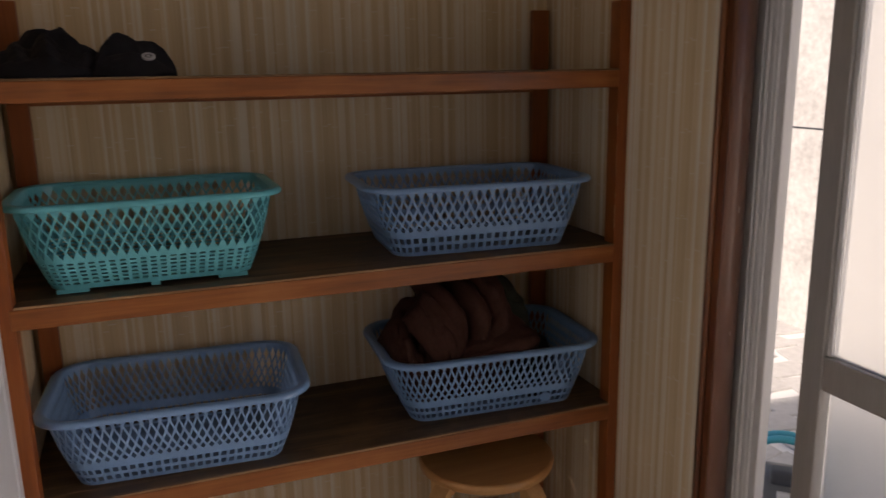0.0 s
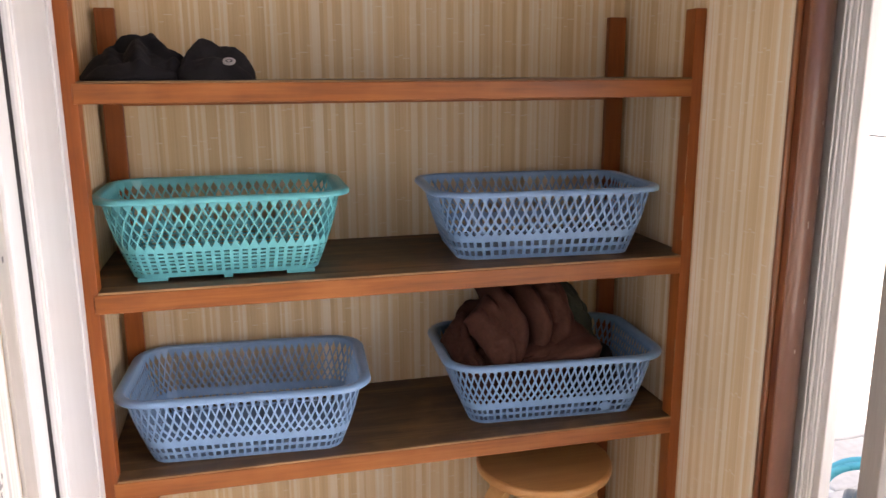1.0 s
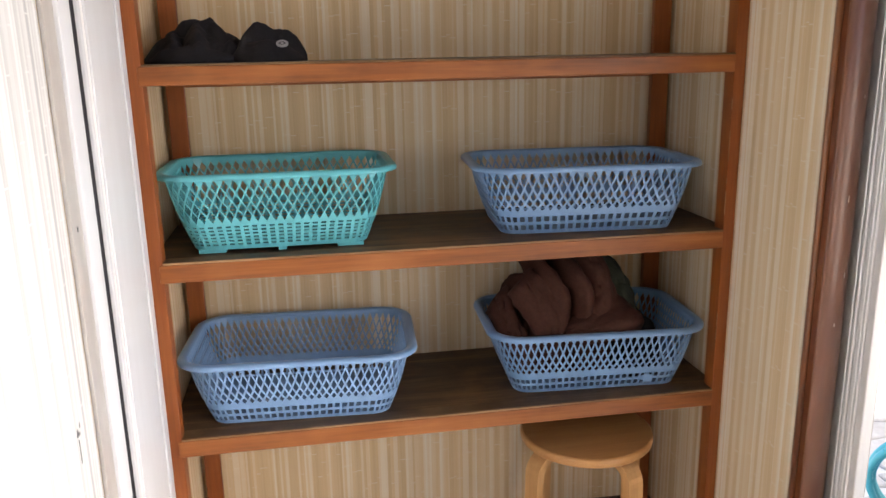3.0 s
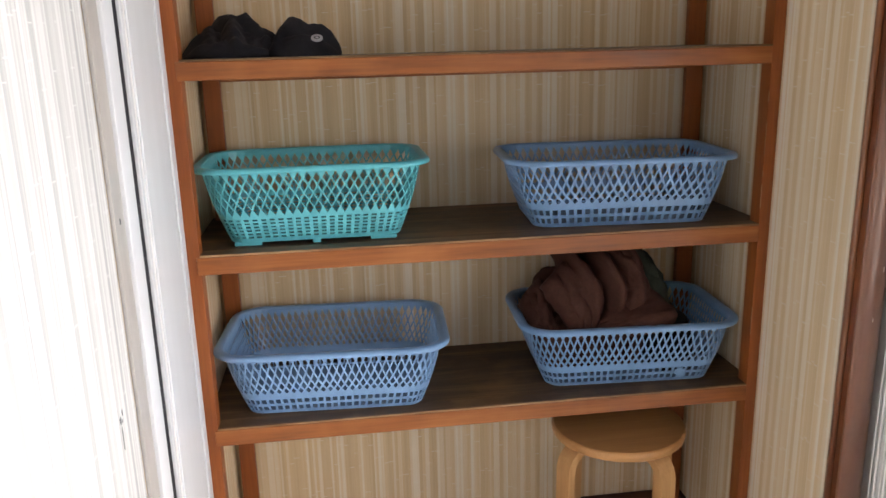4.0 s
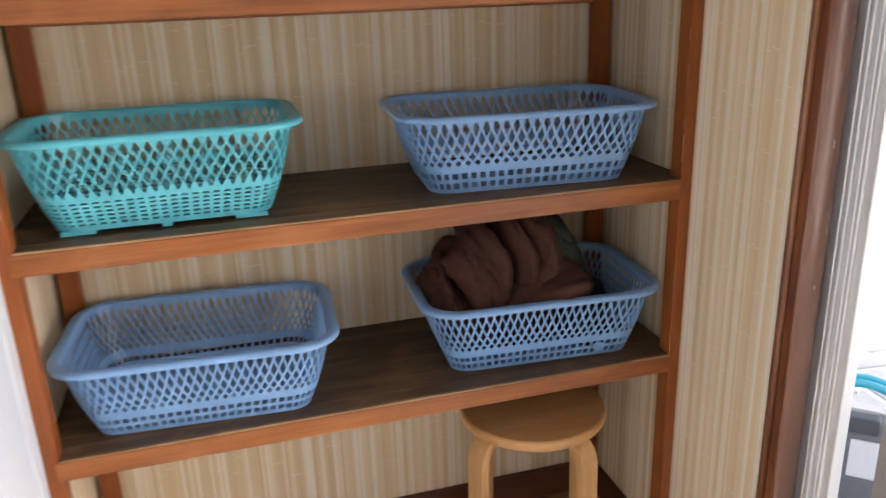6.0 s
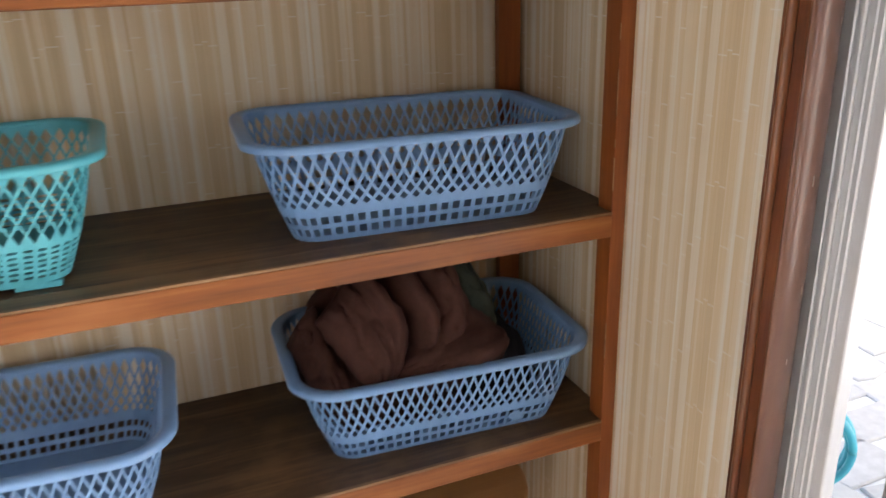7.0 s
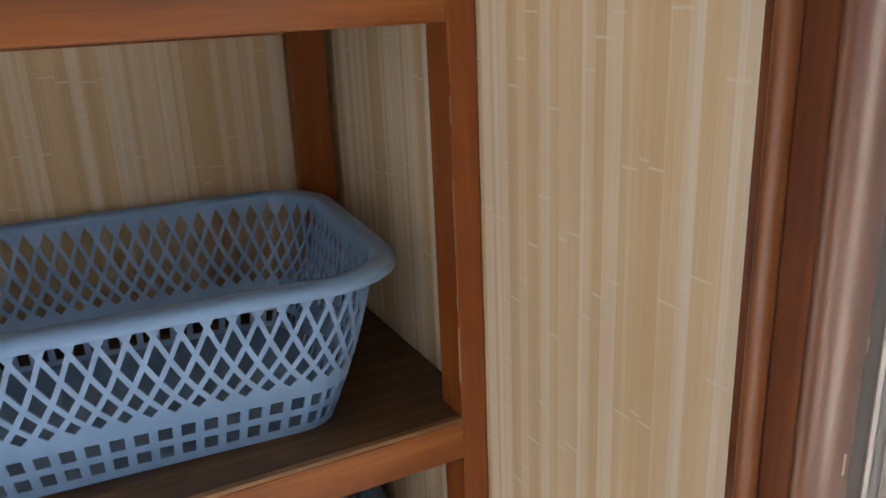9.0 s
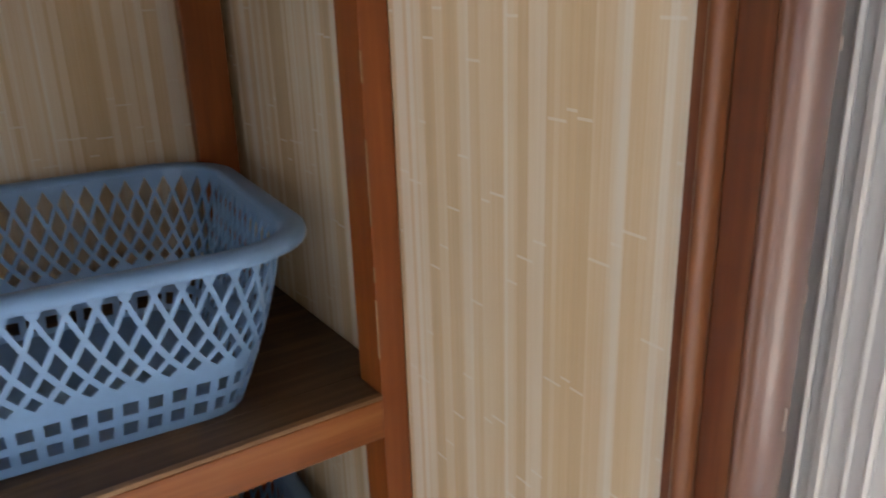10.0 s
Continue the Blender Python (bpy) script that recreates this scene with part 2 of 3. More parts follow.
def tube(path, radius, sides=10, flat=1.0):
    """A bar swept along points; flat squeezes it."""
    bm = bmesh.new()
    rings = []
    pts = [Vector(p) for p in path]
    for i, p in enumerate(pts):
        d = (pts[min(i + 1, len(pts) - 1)] - pts[max(i - 1, 0)]).normalized()
        a = d.cross(Vector((0, 0, 1)))
        a = a.normalized() if a.length > 0.01 else Vector((1, 0, 0))
        b = d.cross(a).normalized()
        rings.append([bm.verts.new(p + radius * (math.cos(q) * a + flat * math.sin(q) * b)) for q in (2 * math.pi * k / sides for k in range(sides))])
    for r, s in zip(rings, rings[1:]):
        for k in range(sides):
            bm.faces.new((r[k], r[(k + 1) % sides], s[(k + 1) % sides], s[k]))
    bm.faces.new(rings[0])
    bm.faces.new(rings[-1])
    return bm


# ---- setting ----
structure("wall_north", box(X0 - 0.1, YB, -0.1, X1 + 0.12, YB + 0.1, ZC), PAPER, "beige reed-patterned wallpaper wall behind the rack")
structure("wall_west", box(X0 - 0.1, YF, -0.1, X0, -0.438, ZC), WHITE_PAPER, "white striped wallpaper wall in bright daylight")
structure("wall_west_niche", box(X0 - 0.1, -0.438, -0.1, X0, YB, ZC), PAPER, "beige wallpapered side of the niche")
structure("wall_east_niche", box(X1, -0.266, -0.1, X1 + 0.12, YB, ZC), PAPER, "wallpapered wall between the rack and the doorway")
structure("wall_east_far", box(X1, YF, -0.1, X1 + 0.12, DOOR_B, ZC), PAPER, "wallpapered wall past the doorway")
structure("wall_east_over_door", box(X1, DOOR_B, DOOR_H, X1 + 0.12, -0.266, ZC), PAPER, "wallpapered wall above the doorway")
structure("wall_south", box(X0 - 0.1, YF - 0.1, -0.1, X1 + 0.12, YF, ZC), PAPER, "plain wallpapered wall at the end of the room")
structure("ceiling", box(X0 - 0.1, YF - 0.1, ZC, X1 + 0.12, YB + 0.1, ZC + 0.1), CEILING, "plain pale ceiling", "ceiling")
# floor before the rack is out of view, an added pale reflector
floor = structure("floor", box(X0 - 0.1, YF - 0.1, -0.09, X1 + 0.12, YB + 0.1, -0.012), BOUNCE_FLOOR, "unseen floor kept pale to bounce light up, with brown boards under the rack", "floor")
for i in range(4):
    y0 = 0.002 + 0.0925 * i
    part("floor_board", box(X0 + 0.001, y0, -0.0118, X1 - 0.001, y0 + 0.0905, 0.0, 0.0015, 1), FLOOR_WOOD, floor, "knotty brown floor board")

bb = structure("baseboard_north", box(X0, YB - 0.014, 0, X1, YB, 0.080, 0.003), BASE_WOOD, "dark brown baseboard along the wall", "baseboard")
structure("baseboard_east", box(X1 - 0.012, -0.255, 0, X1, YB - 0.015, 0.080, 0.003), BASE_WOOD, "dark brown baseboard along the wall", "baseboard")
structure("baseboard_west", box(X0, 0.0, 0, X0 + 0.012, YB - 0.015, 0.080, 0.003), BASE_WOOD, "dark brown baseboard along the wall", "baseboard")

# doorway: casing with a bead, rounded jamb, aluminium frame
casing = [(X1 - 0.004, -0.2655), (X1 - 0.0075, -0.267), (X1 - 0.0075, -0.309), (X1 + 0.02, -0.309), (X1 + 0.02, -0.2665), (X1 - 0.001, -0.2665)]
door_casing = structure("door_casing", prism(casing, 0, 2.10), CASING, "dark brown door casing with a rounded bead", "door casing")
bead = [(X1 - 0.0078 - 0.0080 * math.sin(q), -0.2815 - 0.0062 * math.cos(q)) for q in (math.pi * k / 14 for k in range(15))]
part("bead", prism(bead, 0.001, 2.099), CASING, door_casing, "rounded bead", True)


def bezier(p, n):
    return [tuple(sum(c * w[i] for c, w in zip((((1 - t) ** 3), 3 * t * (1 - t) ** 2, 3 * t * t * (1 - t), t ** 3), p)) for i in range(2)) for t in (k / n for k in range(n + 1))]


jamb = bezier(((X1 - 0.014, -0.3095), (X1 - 0.020, -0.3225), (X1 + 0.046, -0.3215), (X1 + 0.057, -0.276)), 40) + [(X1 + 0.057, -0.270), (X1 + 0.021, -0.270), (X1 + 0.021, -0.3095)]
structure("door_jamb", prism(jamb, 0, 2.0), JAMB_WOOD, "scuffed brown wooden door jamb with chips", "door jamb", True)
structure("door_head", box(X1 - 0.012, DOOR_B, 2.0, X1 + 0.062, -0.317, 2.05, 0.004), JAMB_WOOD, "brown wooden door head", "door head")
structure("door_jamb_far", box(X1 - 0.012, DOOR_B, 0, X1 + 0.062, DOOR_B + 0.03, 2.0, 0.004), JAMB_WOOD, "brown wooden door jamb", "door jamb")

# aluminium frame of the sliding door, with its tracks
alu = thing("aluminium_door_frame", (X1 + 0.09, -0.32, 0), "grey anodised aluminium sliding door frame with tracks", "door frame", kind="structure")


def alu_bar(name, x0, x1, y0, y1, material, z1=2.0):
    bm = box(x0 - X1 - 0.09, y0 + 0.32, 0.0, x1 - X1 - 0.09, y1 + 0.32, z1, 0.0015, 1)
    return part(name, bm, material, alu)


alu_bar("frame_face", X1 + 0.0625, X1 + 0.085, -0.352, -0.262, ALU_FACE)
alu_bar("frame_rib", X1 + 0.0580, X1 + 0.0624, -0.3015, -0.2975, ALU)
alu_bar("frame_rib", X1 + 0.0565, X1 + 0.0624, -0.3145, -0.308, ALU)
alu_bar("frame_rib", X1 + 0.0595, X1 + 0.0624, -0.3265, -0.3225, ALU)
alu_bar("frame_rib", X1 + 0.0570, X1 + 0.0624, -0.3375, -0.334, ALU)
alu_bar("frame_back", X1 + 0.0856, X1 + 0.140, -0.290, -0.262, ALU_DARK)

# sliding leaf: stile, mid rail, frosted panes
LX = X1 + 0.092
leaf = thing("sliding_door", (LX, -0.45, 0), "aluminium sliding door with frosted panes, partly open", "door", kind="structure")


def leaf_bar(name, y0, y1, z0, z1, material, thick=0.03, bevel=0.003):
    return part(name, box(-thick / 2, y0 + 0.45, z0, thick / 2, y1 + 0.45, z1, bevel, 2), material, leaf)


leaf_bar("stile", -0.463, -0.420, 0.02, 1.98, ALU_DARK)
leaf_bar("stile", -1.27, -1.225, 0.02, 1.98, ALU_DARK)
leaf_bar("mid_rail", -1.225, -0.463, 0.738, 0.797, ALU_DARK, 0.026)
leaf_bar("top_rail", -1.225, -0.463, 1.92, 1.98, ALU_DARK, 0.026)
leaf_bar("bottom_rail", -1.225, -0.463, 0.02, 0.10, ALU_DARK, 0.026)
leaf_bar("glazing_bead", -0.472, -0.4635, 0.798, 1.919, ALU, 0.016, 0.001)
for z0, z1 in ((0.10, 0.738), (0.797, 1.92)):
    pane = leaf_bar("pane", -1.225, -0.4725, z0, z1, FROST, 0.005, 0.0)
    pane.visible_shadow = False

# white sliding-screen frame on the bright side wall
left = thing("white_door_frame", (X0, -0.17, 0), "white coated metal door frame with a dark slot", "door frame", kind="structure")


def left_bar(name, y0, y1, proud, material):
    return part(name, box(0.0005, y0 + 0.17, 0.0, proud, y1 + 0.17, 2.05, 0.0015, 2), material, left)


left_bar("outer_strip", -0.438, -0.392, 0.006, ALU_DARK)
left_bar("ridge", -0.391, -0.379, 0.011, WHITE_METAL)
left_bar("channel", -0.378, -0.306, 0.003, WHITE_METAL)
# the slot has no depth: a flat bar coloured like its shade
left_bar("slot", -0.3055, -0.284, 0.0025, SLOT_DARK)
left_bar("ridge", -0.2835, -0.270, 0.007, WHITE_METAL)
left_bar("groove", -0.2695, -0.246, 0.004, ALU)
left_bar("inner_strip", -0.2455, -0.062, 0.007, WHITE_METAL)
left_bar("ridge", -0.0615, -0.052, 0.010, WHITE_METAL)
left_bar("edge_strip", -0.0515, -0.004, 0.005, WHITE_METAL)

# ---- shelf rack ----
rack = thing("shelf_rack", (0.55, 0.18, 0), "brown stained wooden rack with dark worn shelves", "shelf rack")


def rack_box(name, x0, y0, z0, x1, y1, z1, material, bevel=0.002, label="", parent=rack):
    return part(name, box(x0 - 0.55, y0 - 0.18, z0, x1 - 0.55, y1 - 0.18, z1, bevel, 2), material, parent, label)


rack_box("post", X0 + 0.001, 0.0, 0.0, 0.001, 0.037, 1.398, STAIN_Z)
rack_box("post", 1.121, 0.0, 0.0, X1 - 0.001, 0.037, 1.392, STAIN_Z)
rack_box("post", -0.0145, 0.320, 0.0, 0.0235, YB - 0.0145, 1.402, STAIN_Z)
rack_box("post", 1.094, 0.320, 0.0, 1.136, YB - 0.0145, 1.396, STAIN_Z)
for z0, z1 in ((0.935, 0.985), (1.000, 1.012), (1.045, 1.110), (1.150, 1.172), (0.660, 0.720)):
    rack_box("worn_edge", 1.1203, -0.0005, z0, 1.1216, 0.0012, z1, RAW_EDGE, 0.0003, "pale worn post edge")
for z0, z1 in ((1.2245, 1.2625), (0.8645, 0.9040), (0.5075, 0.5460)):
    rack_box("front_board", 0.0015, 0.0042 if z1 < 1.2 else -0.0022, z1 - 0.0043, 1.1205, 0.0402, z1 - 0.001, SHELF_WORN, 0.0005, "brown worn shelf edge")
    rack_box("shelf", X0 + 0.002, 0.0405, z1 - 0.016, X1 - 0.002, YB - 0.001, z1 - 0.001, SHELF_TOP, 0.001, "dark worn shelf board")
    rack_box("front_rail", -0.006, -0.003, z0, 1.1205, 0.0402, z1 - 0.0045, STAIN_X, 0.0025)
    if z1 < 1.2:
        rack_box("edge_band", 0.0015, -0.0025, z1 - 0.0044, 1.1205, 0.0041, z1 - 0.0005, RAW_EDGE, 0.001, "pale worn board edge")
    rack_box("back_rail", 0.0240, 0.322, z0 - 0.015, 1.0935, YB - 0.0015, z1 - 0.017, STAIN_X)

# ---- lattice baskets ----


def basket_mesh(body, rim, spec):
    """Tapered tub with a rounded-rectangle plan. body and rim are bmeshes; heights from the bottom."""
    nx, ny, nc = spec["nx"], spec["ny"], spec["nc"]
    total = 2 * nx + 2 * ny + 4 * nc
    (L0, D0, R0), (L1, D1, R1), H = spec["bottom"], spec["top"], spec["height"]

    def plan(k, h, off):
        f = max(0.0, h / H)
        f = f + 0.10 * math.sin(f * math.pi)
        L, D, R = L0 + (L1 - L0) * f, D0 + (D1 - D0) * f, R0 + (R1 - R0) * f
        k = k % total
        a, b = L / 2 - R, D / 2 - R
        segs = ((nx, (-a, -D / 2), (a, -D / 2)), (nc, (a, -b), -90), (ny, (L / 2, -b), (L / 2, b)), (nc, (a, b), 0),
                (nx, (a, D / 2), (-a, D / 2)), (nc, (-a, b), 90), (ny, (-L / 2, b), (-L / 2, -b)), (nc, (-a, -b), 180))
        for n, p, q in segs:
            if k <= n:
                t = k / n
                if isinstance(q, tuple):
                    x, y = p[0] + (q[0] - p[0]) * t, p[1] + (q[1] - p[1]) * t
                    d = Vector((q[0] - p[0], q[1] - p[1], 0)).normalized()
                    nrm = Vector((d.y, -d.x, 0))
                else:
                    ang = radians(q + 90 * t)
                    nrm = Vector((math.cos(ang), math.sin(ang), 0))
                    x, y = p[0] + R * nrm.x, p[1] + R * nrm.y
                return Vector((x, y, h)) + nrm * off
            k -= n

    T = 0.0022

    def quad(bm, *vs):
        bm.faces.new([bm.verts.new(v) for v in vs])

    def cell(corners, fx, fz):
        ck = sum(c[0] for c in corners) / len(corners)
        ch = sum(c[1] for c in corners) / len(corners)
        hole = [(ck + (k - ck) * fx, ch + (h - ch) * fz) for k, h in corners]
        for off in (0.0, -T):
            o = [plan(k, h, off) for k, h in corners]
            i = [plan(k, h, off) for k, h in hole]
            for j in range(len(o)):
                j2 = (j + 1) % len(o)
                quad(body, o[j], o[j2], i[j2], i[j])
        a = [plan(k, h, 0) for k, h in hole]
        b = [plan(k, h, -T) for k, h in hole]
        for j in range(len(a)):
            j2 = (j + 1) % len(a)
            quad(body, a[j], a[j2], b[j2], b[j])

    def solid(*corners):
        for off in (0.0, -T):
            quad(body, *[plan(k, h, off) for k, h in corners])

    def band(h0, h1):
        for j in range(total):
            solid((j, h0), (j + 1, h0), (j + 1, h1), (j, h1))

    band(0.0, spec["rows"][0][0])
    for h0, h1, fx, fz in spec["rows"]:
        for j in range(total):
            cell([(j, h0), (j + 1, h0), (j + 1, h1), (j, h1)], fx, fz)
    lev = spec["levels"]
    band(spec["rows"][-1][1], lev[-1])
    n = len(lev) - 2
    for i in range(n):
        sh = 0.5 * (i % 2)
        fr = spec["open"][0] + (spec["open"][1] - spec["open"][0]) * i / (n - 1)
        for j in range(total):
            k = j + sh
            cell([(k, lev[i]), (k + 0.5, lev[i + 1]), (k, lev[i + 2]), (k - 0.5, lev[i + 1])], fr, fr)
    for j in range(total):
        solid((j, lev[0]), (j + 1, lev[0]), (j + 0.5, lev[1]))
        k = j + 0.5 * ((n - 1) % 2)
        solid((k, lev[-1]), (k + 1, lev[-1]), (k + 0.5, lev[-2]))
    band(lev[0], H)
    # bottom plate
    for z in (0.001, 0.0035):
        mid = body.verts.new((0, 0, z))
        ring = [body.verts.new(plan(j, 0.002, -0.0005).xy.to_3d() + Vector((0, 0, z))) for j in range(total)]
        for j in range(total):
            body.faces.new((ring[j], ring[(j + 1) % total], mid))
    # rolled rim
    prof = [(-0.0026, -0.006), (-0.0028, 0.0005), (0.001, 0.0030), (0.008, 0.0034), (0.0135, 0.0024), (0.0165, -0.0005), (0.0172, -0.0045),
            (0.0168, -0.0070), (0.0152, -0.0073), (0.0148, -0.003), (0.012, -0.0006), (0.006, 0.0004), (0.001, -0.001)]
    step = spec.get("rim_step", 2)
    rings = []
    for s in range(total * step):
        rib = spec.get("rib", 0.0) * (1 if s % 2 else -1)
        rings.append([rim.verts.new(plan(s / step, H, o + (rib if o > 0.012 else 0)) + Vector((0, 0, dz))) for o, dz in prof])
    for s in range(len(rings)):
        r, q = rings[s], rings[(s + 1) % len(rings)]
        for j in range(len(prof)):
            j2 = (j + 1) % len(prof)
            rim.faces.new((r[j], q[j], q[j2], r[j2]))
    return plan


BLUE_SPEC = dict(nx=18, ny=11, nc=5, bottom=(0.366, 0.232, 0.036), top=(0.452, 0.296, 0.060), height=0.140,
                 rows=((0.0050, 0.0230, 0.62, 0.62), (0.0230, 0.0410, 0.62, 0.62)),
                 levels=(0.1375, 0.1195, 0.0980, 0.0805, 0.0668, 0.0560, 0.0480), open=(0.78, 0.66))
TEAL_SPEC = dict(nx=17, ny=11, nc=5, bottom=(0.338, 0.232, 0.038), top=(0.430, 0.290, 0.062), height=0.148,
                 rows=tuple((0.007 + 0.0071 * i, 0.0141 + 0.0071 * i, 0.60, 0.48) for i in range(6)),
                 levels=(0.1425, 0.1274, 0.1123, 0.0972, 0.0821, 0.0670, 0.0520), open=(0.79, 0.84), rim_step=6, rib=0.0005)


def basket(spec, material, at, turn, label):
    ob = thing("laundry_basket", at, label, "basket", "baskets on the rack")
    ob.rotation_euler.z = radians(turn)
    body, rim = bmesh.new(), bmesh.new()
    basket_mesh(body, rim, spec)
    bmesh.ops.remove_doubles(body, verts=body.verts, dist=0.00002)
    part("body", body, material, ob)
    part("rim", rim, material, ob, "rolled plastic rim", True)
    return ob


b_blue = basket(BLUE_SPEC, BLUE, (0.857, 0.172, 0.9038), -4, "empty blue plastic lattice basket on the middle shelf")
FINE_SPEC = dict(BLUE_SPEC, nx=21, ny=13, nc=6, rows=((0.0045, 0.0208, 0.66, 0.60), (0.0208, 0.0371, 0.66, 0.60)),
                 levels=(0.1375, 0.1185, 0.0965, 0.0785, 0.0645, 0.0530, 0.0445))
b_low = basket(FINE_SPEC, BLUE, (0.2420, 0.159, 0.5458), -3.5, "empty blue plastic lattice basket on the low shelf")
b_full = copy_thing(b_low, pose(0.884, 0.172, 0.5458, 0, 0, -3.5))
tagged(b_full, "blue plastic lattice basket holding crumpled brown clothes")
residue = bmesh.new()
grid = [[residue.verts.new((0.096 + 0.0045 * i, -0.1185 - 0.0330 * (0.008 + 0.0045 * j) / 0.10 - 0.0008 - 0.0006 * noise.noise(Vector((i * 0.9, j * 0.9, 2))), 0.008 + 0.0045 * j))
         for i in range(7)] for j in range(7)]
for j in range(6):
    for i in range(6):
        if (i, j) not in ((0, 0), (0, 1), (5, 5), (4, 5), (0, 5), (5, 0)):
            residue.faces.new((grid[j][i], grid[j][i + 1], grid[j + 1][i + 1], grid[j + 1][i]))
bmesh.ops.delete(residue, geom=[v for v in residue.verts if not v.link_faces], context="VERTS")
bmesh.ops.solidify(residue, geom=residue.faces[:], thickness=0.0004)
part("sticker", residue, BLUE, b_full, "torn blue sticker", True)
b_teal = basket(TEAL_SPEC, TEAL, (0.2185, 0.168, 0.9108), 0, "empty turquoise plastic lattice basket with small feet")
for fx, fy in ((-0.133, -0.104), (0.133, -0.104), (-0.133, 0.104), (0.133, 0.104), (0.0, -0.106), (0.0, 0.106)):
    w = 0.026 if fx else 0.008
    part("foot", box(fx - w, fy - 0.010, -0.0068, fx + w, fy + 0.010, 0.0012, 0.001, 1), TEAL, b_teal)

# ---- stool ----
SX, SY, SZ = 0.870, 0.100, 0.430
stool = thing("stool", (SX, SY, 0), "round bentwood stool of pale beech under the rack", "stool")
bm = bmesh.new()
rings = []
for r, z in ((0.0, 0.0), (0.146, 0.0), (0.1495, -0.003), (0.151, -0.010), (0.1495, -0.019), (0.146, -0.022), (0.0, -0.022)):
    rings.append([bm.verts.new((r * math.cos(a), r * math.sin(a), SZ + z)) for a in (2 * math.pi * k / 64 for k in range(64))] if r else [bm.verts.new((0, 0, SZ + z))])
for r, s in zip(rings, rings[1:]):
    for k in range(64):
        vs = [r[k % len(r)], r[(k + 1) % len(r)], s[(k + 1) % len(s)], s[k % len(s)]]
        bm.faces.new(list(dict.fromkeys(vs)))
seat = part("seat", bm, BEECH_X, stool, "varnished round seat")


def bent_leg(angle):
    """A flat laminated strip: along under the seat, round the bend, down to the floor."""
    path = [(0.055, SZ - 0.031), (0.095, SZ - 0.031)]
    for q in range(9):
        a = radians(90 - 90 * q / 8)
        path.append((0.105 + 0.046 * math.cos(a), SZ - 0.077 + 0.046 * math.sin(a)))
    path += [(0.153, 0.2), (0.157, 0.0)]
    bm = bmesh.new()
    c, s = math.cos(radians(angle)), math.sin(radians(angle))
    rows = []
    for i, (r, z) in enumerate(path):
        p, q = path[max(i - 1, 0)], path[min(i + 1, len(path) - 1)]
        d = Vector((q[0] - p[0], q[1] - p[1])).normalized()
        nr, nz = -d.y, d.x
        row = []
        for t, w in ((-0.009, -0.021), (-0.009, 0.021), (0.009, 0.021), (0.009, -0.021)):
            rr, zz = r + nr * t, z + nz * t
            row.append(bm.verts.new((rr * c - w * s, rr * s + w * c, max(zz, 0.0))))
        rows.append(row)
    for a, b in zip(rows, rows[1:]):
        for j in range(4):
            bm.faces.new((a[j], a[(j + 1) % 4], b[(j + 1) % 4], b[j]))
    bm.faces.new(rows[0])
    bm.faces.new(rows[-1])
    es = [e for e in bm.edges if e.is_manifold and e.calc_face_angle(0) > 1.0]
    bmesh.ops.bevel(bm, geom=es, offset=0.0025, segments=2, affect="EDGES")
    return bm


for angle in (-157, -67, 23, 113):
    part("leg", bent_leg(angle), BEECH, stool)

# ---- cloth ----


def pile_height(x, y, rx, ry, folds, seed):
    """Height of a cloth pile: the upper hull of its folds, each a soft roll between two crest points."""
    top = -1.0
    wob = 0.012 * noise.noise(Vector((x * 14, y * 14, seed)))
    for (ax, ay, az), (bx, by, bz), sag, steep in folds:
        d = Vector((bx - ax, by - ay))
        t = max(0.0, min(1.0, ((x - ax) * d.x + (y - ay) * d.y) / max(d.length_squared, 1e-9)))
        off = math.hypot(x + wob - ax - d.x * t, y - wob - ay - d.y * t)
        top = max(top, az + (bz - az) * t + sag * math.sin(math.pi * t) - steep * off ** 1.5)
    r = math.hypot(x / rx, y / ry)
    edge = max(0.0, 1 - r ** 6)
    fine = 0.004 * noise.noise(Vector((x * 45, y * 45, seed + 5))) + 0.002 * noise.noise(Vector((x * 110, y * 110, seed)))
    return max(0.0, top + fine) * edge ** 0.5


def pile(name, at, rx, ry, folds, seed, material, label, category, floor_z=0.0):
    bm = bmesh.new()
    nr, na = 46, 120
    rings = [[bm.verts.new((0, 0, pile_height(0, 0, rx, ry, folds, seed) + floor_z))]]
    for i in range(1, nr + 1):
        r = (i / nr) ** 0.8
        row = []
        for j in range(na):
            a = 2 * math.pi * j / na
            x, y = rx * r * math.cos(a), ry * r * math.sin(a)
            row.append(bm.verts.new((x, y, pile_height(x, y, rx, ry, folds, seed) + floor_z)))
        rings.append(row)
    for a, b in zip(rings, rings[1:]):
        for j in range(na):
            bm.faces.new(list(dict.fromkeys([a[j % len(a)], b[j], b[(j + 1) % na], a[(j + 1) % len(a)]])))
    base = [bm.verts.new((v.co.x * 0.96, v.co.y * 0.96, 0.0)) for v in rings[-1]]
    for j in range(na):
        bm.faces.new((rings[-1][j], base[j], base[(j + 1) % na], rings[-1][(j + 1) % na]))
    bm.faces.new(base)
    ob = part(name, bm, material, None, "", True)
    ob.location = at
    return tagged(ob, label, category)


